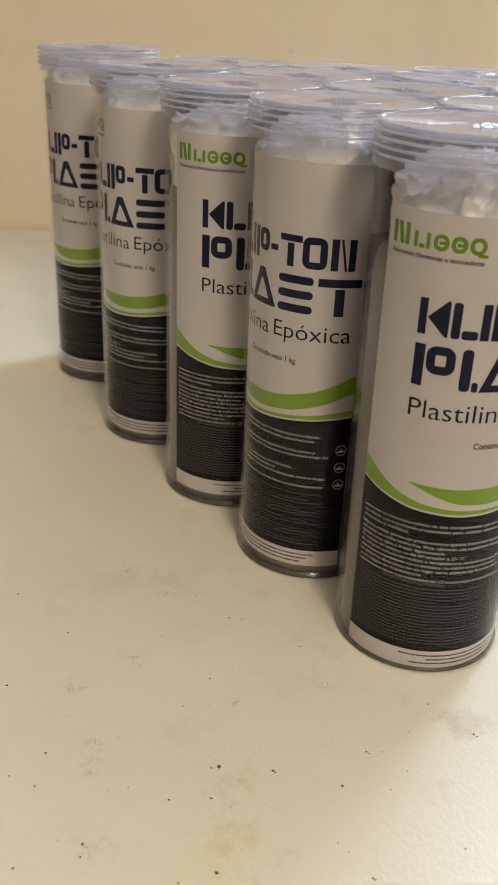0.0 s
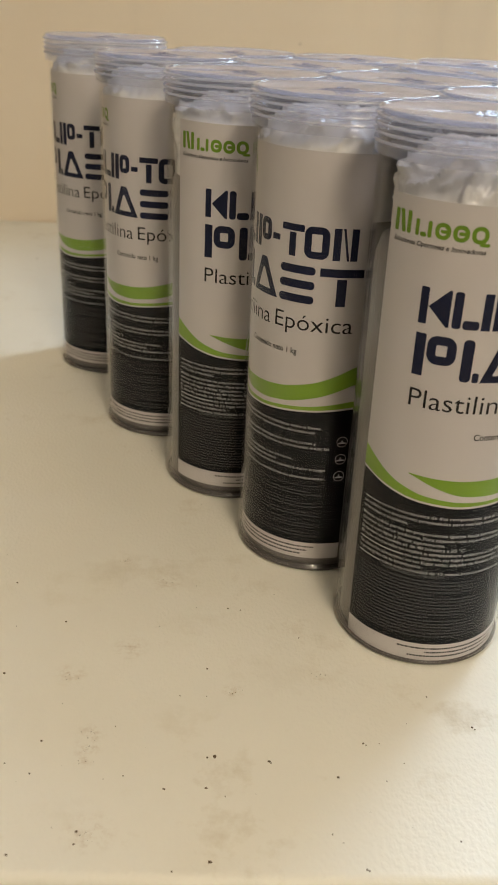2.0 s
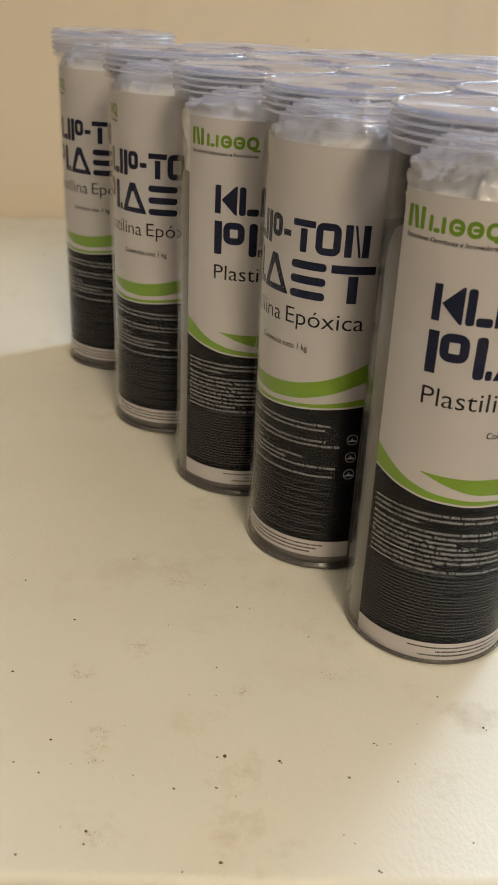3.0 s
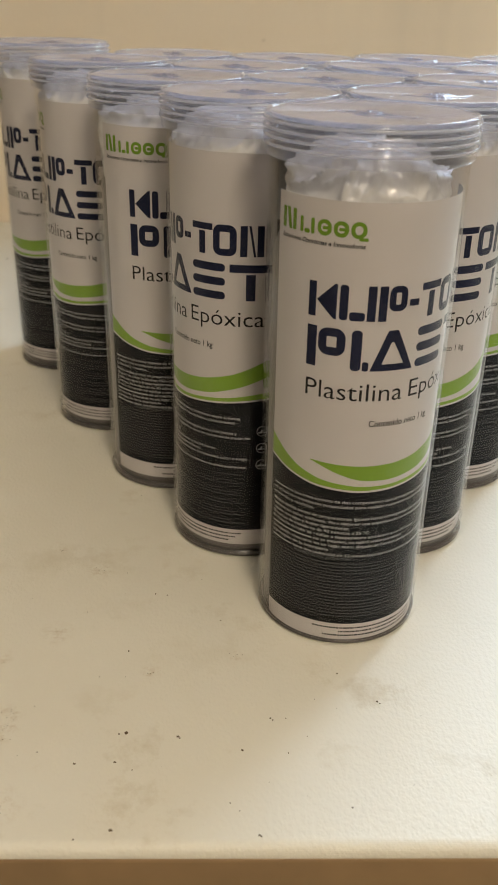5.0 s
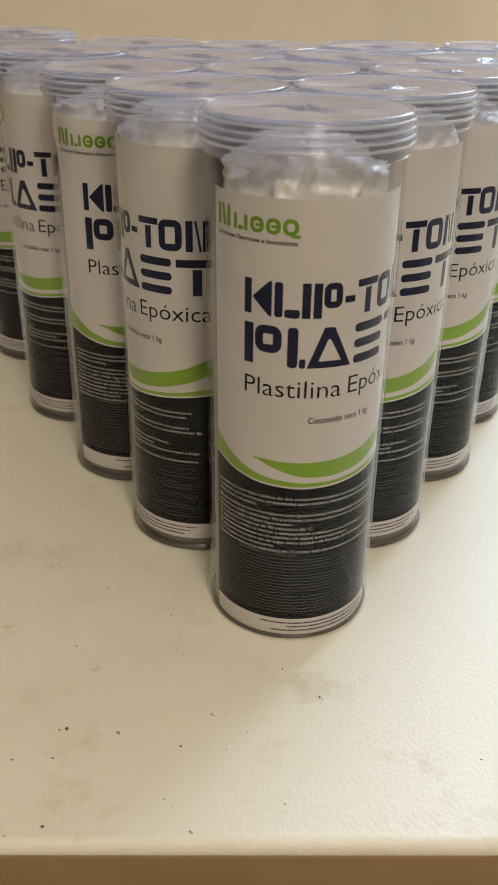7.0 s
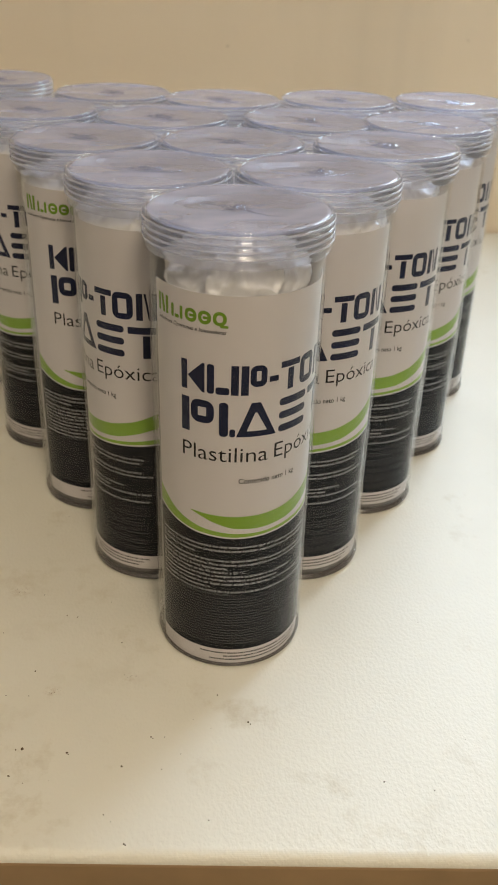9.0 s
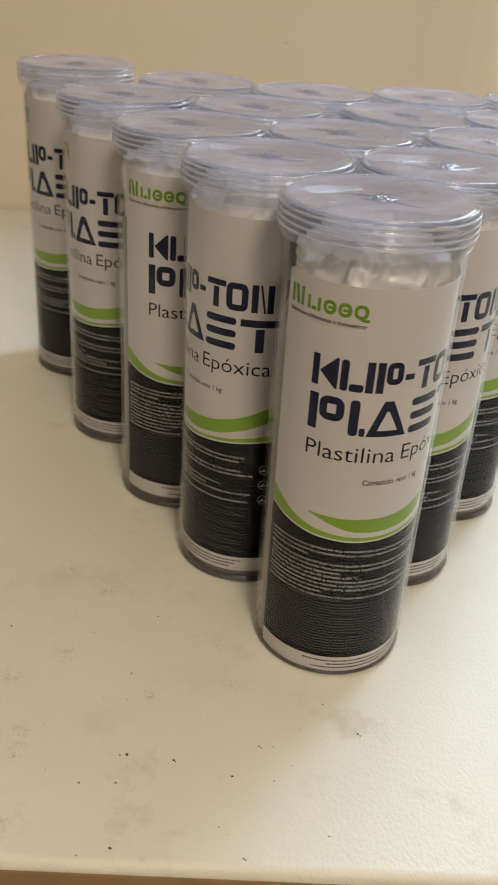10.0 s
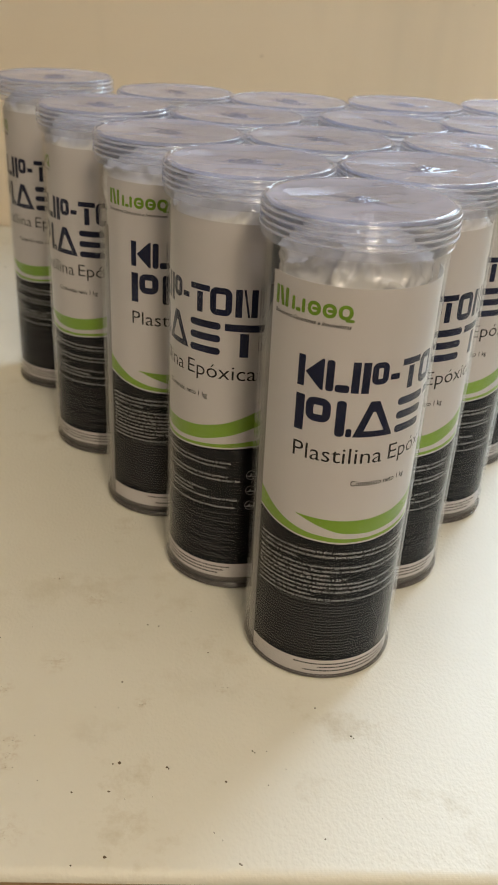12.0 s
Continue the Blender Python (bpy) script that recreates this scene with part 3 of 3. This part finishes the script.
def bag_top(seed, wide, top):
    """The gathered, creased end of the bag over the putty."""
    bm = bmesh.new()
    n, m = 128, 40
    off = Vector((seed * 3.7, seed * 1.9, 0))
    rings = []
    for k in range(m + 1):
        u = k / m
        row = []
        for i in range(n):
            a = 2 * math.pi * i / n
            d = Vector((math.sin(a), -math.cos(a), u * 1.3))
            if u < 0.35:
                r, z = wide, 0.172 + (top - 0.018 - 0.172) * u / 0.35
            else:
                v = (u - 0.35) / 0.65
                r, z = wide * math.cos(v * math.pi / 2) ** 0.85, top - 0.018 + 0.018 * math.sin(v * math.pi / 2) ** 0.9
            crease = 1 - abs(noise.noise(d * 2.6 + off)) * 2.4
            fine = 1 - abs(noise.noise(d * 6.5 + off * 2)) * 2.2
            w = max(crease, 0) ** 4 * 0.0034 + max(fine, 0) ** 3 * 0.0013 + noise.noise(d * 1.7 + off) * 0.0026
            amp = min(1, u * 2.5) * min(1, (1.02 - u) * 5)
            rr = max(0.0002, min(r + w * amp, 0.0362))
            row.append(bm.verts.new((rr * math.sin(a), -rr * math.cos(a), min(z + w * amp * 0.9, H_LID - 0.0042))))
        rings.append(row)
    for a, b in zip(rings, rings[1:]):
        for i in range(n):
            bm.faces.new((a[i], a[(i + 1) % n], b[(i + 1) % n], b[i]))
    bm.faces.new(rings[-1])
    bmesh.ops.recalc_face_normals(bm, faces=bm.faces)
    return bm


def putty_roll(seed):
    bm = lathe([(0, 0.0023), (0.0345, 0.0023), (0.0353, 0.0034), (0.0353, 0.006)] + [(0.0353, 0.006 + 0.0085 * i) for i in range(1, 20)] + [(0.0335, 0.174), (0, 0.176)], 60)
    for v in bm.verts:
        if v.co.z > 0.007 and v.co.xy.length > 0.03:
            k = 1 - 0.03 * abs(noise.noise(v.co * 60 + Vector((seed, 0, 0))))
            v.co.x *= k
            v.co.y *= k
        if v.co.xy.length > 0.03:
            v.co.xy = v.co.xy * (1 + draft(v.co.z) / 0.0353)
    return bm


TUBE = finish(tube_body(), "tube", TUBE_M, True)
FOOT = finish(lathe([(0, 0.0004), (0.031, 0.0004), (0.0338, 0.0), (R_OUT - 0.0022, 0.0003), (R_OUT - 0.0013, 0.0010), (R_OUT - 0.0009, 0.0021), (0, 0.0021)], 72), "foot", FOOT_M, True)
LID = finish(lid_body(), "lid", LID_M, True)
# extra rings over the lid's ridges, coloured white to stand for refracted glints
RIDGES = []
for k in range(4):
    zr = H_LID - 0.0026 - 0.0028 * k
    RIDGES.append(finish(lathe([(0.0406 + 0.00040 * math.cos(radians(q)), zr + 0.0006 * math.sin(radians(q))) for q in range(0, 360, 45)], 72, True), "ridge", RIDGE_M, True))
LID_TOP = finish(lid_disc(), "lid_top", LID_TOP_M, True)
MARKS = [finish(lid_mark(s), "moulded_mark", MARK_M, True) for s in (1, 2, 3)]
SCARS = [finish(wavy_scar(s), "flow_mark", MARK_M, True) for s in (1, 2, 3)]
BAGS = [finish(bag_top(s, w, t), "bag", BAG, True) for s, w, t in ((1, 0.0295, 0.2100), (2, 0.0352, 0.2125), (3, 0.0350, 0.2110), (4, 0.0345, 0.2090))]
PUTTIES = [finish(putty_roll(s), "putty_roll", PUTTY, True) for s in (1, 2)]


def container(x, y, turn, lift, bag, lid_turn, label):
    """A clear screw-lid tube with its label and the bagged putty inside."""
    ob = new("plastic_container")
    ob.matrix_world = pose(x, y, 0.0, 0, 0, math.degrees(turn))
    tagged(ob, label, "container", "containers set out in a triangle")
    part("tube", TUBE, None, ob, "clear plastic tube")
    part("foot", FOOT, None, ob, "smoky tube bottom")
    lid = part("lid", LID, None, ob, "clear ridged screw lid")
    lid.rotation_euler.z = lid_turn
    for me in RIDGES:
        part("ridge", me, None, lid)
    part("lid_top", LID_TOP, None, lid, "hazy lid top, lavender put in for cool window light")
    part("moulded_mark", MARKS[bag % 3], None, lid)
    part("flow_mark", SCARS[bag % 3], None, lid)
    part("bag", BAGS[bag], None, ob, "crumpled white plastic bag")
    part("putty_roll", PUTTIES[bag % 2], None, ob, "grey putty roll in film")
    sheet = part("label", SHEET, None, ob, "white paper label with charcoal lower half")
    sheet.location.z = lift
    for name, me, text in LABEL_ART:
        part(name, me, None, sheet, text)
    return ob


# the triangle's rows, nearest the table's front edge first: place and turn of each container
ROWS_OF_TUBES = [
    [(0.0, 0.0, 0.0)],
    [(-0.0438, 0.0695, -1.317), (0.0388, 0.0714, -0.322)],
    [(-0.0852, 0.1397, 0.161), (-0.0040, 0.1405, -0.5), (0.0815, 0.1408, -0.42)],
    [(-0.1290, 0.2165, -0.911), (-0.0476, 0.2119, 0.3), (0.0335, 0.2135, -0.6), (0.1175, 0.2142, -0.3)],
    [(-0.1756, 0.3196, -0.87), (-0.0896, 0.3037, -0.2), (-0.0120, 0.2870, 0.2), (0.0695, 0.3000, -0.7), (0.1510, 0.3065, -0.3)],
]
BAG_OF = {(0, 0): 0, (1, 0): 1, (2, 0): 3, (3, 0): 1, (4, 0): 2, (1, 1): 2, (2, 2): 0}
rnd = random.Random(7)
for row, places in enumerate(ROWS_OF_TUBES):
    for j, (x, y, turn) in enumerate(places):
        where = "at the group's tip" if row == 0 else "beside the wall" if row == 4 else "on the group's edge" if j in (0, row) else "between its neighbours"
        made = container(x, y, turn, 0.0 if row == 0 else 0.005, BAG_OF.get((row, j), rnd.randrange(4)), rnd.uniform(-0.4, 0.4) - turn,
                  "clear screw-lid tube of bagged putty, " + where)
        if j == 0 and row > 2:
            made.scale.z = (1.008, 1.021)[row - 3]
        if (row, j) == (3, 2):
            [o for o in made.children if o.name.startswith("lid")][0].rotation_euler = (0, 0.04, -turn)
        if row == 0:
            part("crease", CREASE, None, [o for o in made.children if o.name.startswith("label")][0], "pale worn crease")

# ---- grit on the table ----
rnd = random.Random(11)
bm = bmesh.new()


def grain(x, y, s):
    bmesh.ops.create_icosphere(bm, subdivisions=1, radius=1.0, matrix=Matrix.LocRotScale((x, y, s * 0.2), Euler((0, 0, rnd.uniform(0, 3))), (s * 0.62 * rnd.uniform(0.8, 1.4), s * 0.62, s * 0.3)))


SPECKS = [
    (-0.1859, 0.0169, 0.00083), (-0.1585, -0.012, 0.00083), (-0.0863, 0.0008, 0.00070), (-0.0806, -0.0001, 0.00055), (-0.1015, 0.0181, 0.00041), (-0.1168, -0.0137, 0.00041), (-0.055, -0.0195, 0.00055),
    (-0.0644, 0.0128, 0.00041), (-0.1782, -0.0472, 0.00083), (-0.095, -0.0415, 0.00070), (-0.1056, -0.0583, 0.00055), (-0.0949, -0.0582, 0.00041), (-0.005, -0.0558, 0.00070), (-0.0346, -0.0826, 0.00070),
    (-0.0284, -0.0825, 0.00041), (0.0097, -0.0728, 0.00083), (-0.0912, -0.0908, 0.00125), (-0.094, -0.0913, 0.00070), (-0.071, -0.0926, 0.00083), (-0.046, -0.0997, 0.00083), (-0.0284, -0.1011, 0.00055),
    (-0.0205, -0.0922, 0.00041), (-0.0942, -0.1058, 0.00070), (-0.0872, -0.1095, 0.00041), (-0.1092, -0.1065, 0.00055), (-0.1576, -0.1006, 0.00070), (-0.1562, -0.0846, 0.00083), (-0.1675, -0.0959, 0.00055),
    (-0.124, -0.1008, 0.00041), (-0.1372, -0.1257, 0.00097), (-0.1373, -0.1308, 0.00070), (-0.1585, -0.1353, 0.00070), (-0.0922, -0.1369, 0.00110), (-0.0507, -0.125, 0.00055), (-0.0473, -0.1284, 0.00041),
    (-0.0407, -0.1389, 0.00070), (-0.007, -0.1271, 0.00055), (-0.1044, -0.1407, 0.00055), (-0.0703, -0.0934, 0.00058), (-0.0337, -0.0835, 0.00058), (-0.0938, -0.1059, 0.00058), (-0.1089, -0.1067, 0.00058),
    (-0.0916, -0.137, 0.00058), (-0.04, -0.1394, 0.00058), (0.0687, -0.106, 0.00058), (0.0899, -0.1103, 0.00058), (0.0107, -0.0739, 0.00058), (-0.283, 0.5909, 0.0016)
]
for x, y, size in SPECKS:
    grain(x, y, size)
for x, y, spread in SMEARS:
    for _ in range(6):
        grain(x + rnd.gauss(0, spread * 0.45), y + rnd.gauss(0, spread * 0.4), rnd.choice((0.00012, 0.00018, 0.00025, 0.00032)))
for _ in range(70):
    grain(rnd.uniform(-0.32, 0.2), rnd.uniform(-0.14, -0.05) if rnd.random() < 0.4 else rnd.uniform(-0.05, 0.3), rnd.choice((0.0002, 0.0002, 0.0003, 0.0004)))
tagged(part("grit", bm, DIRT), "scattered dark grit specks on the white table top", "grit", kind="stuff")
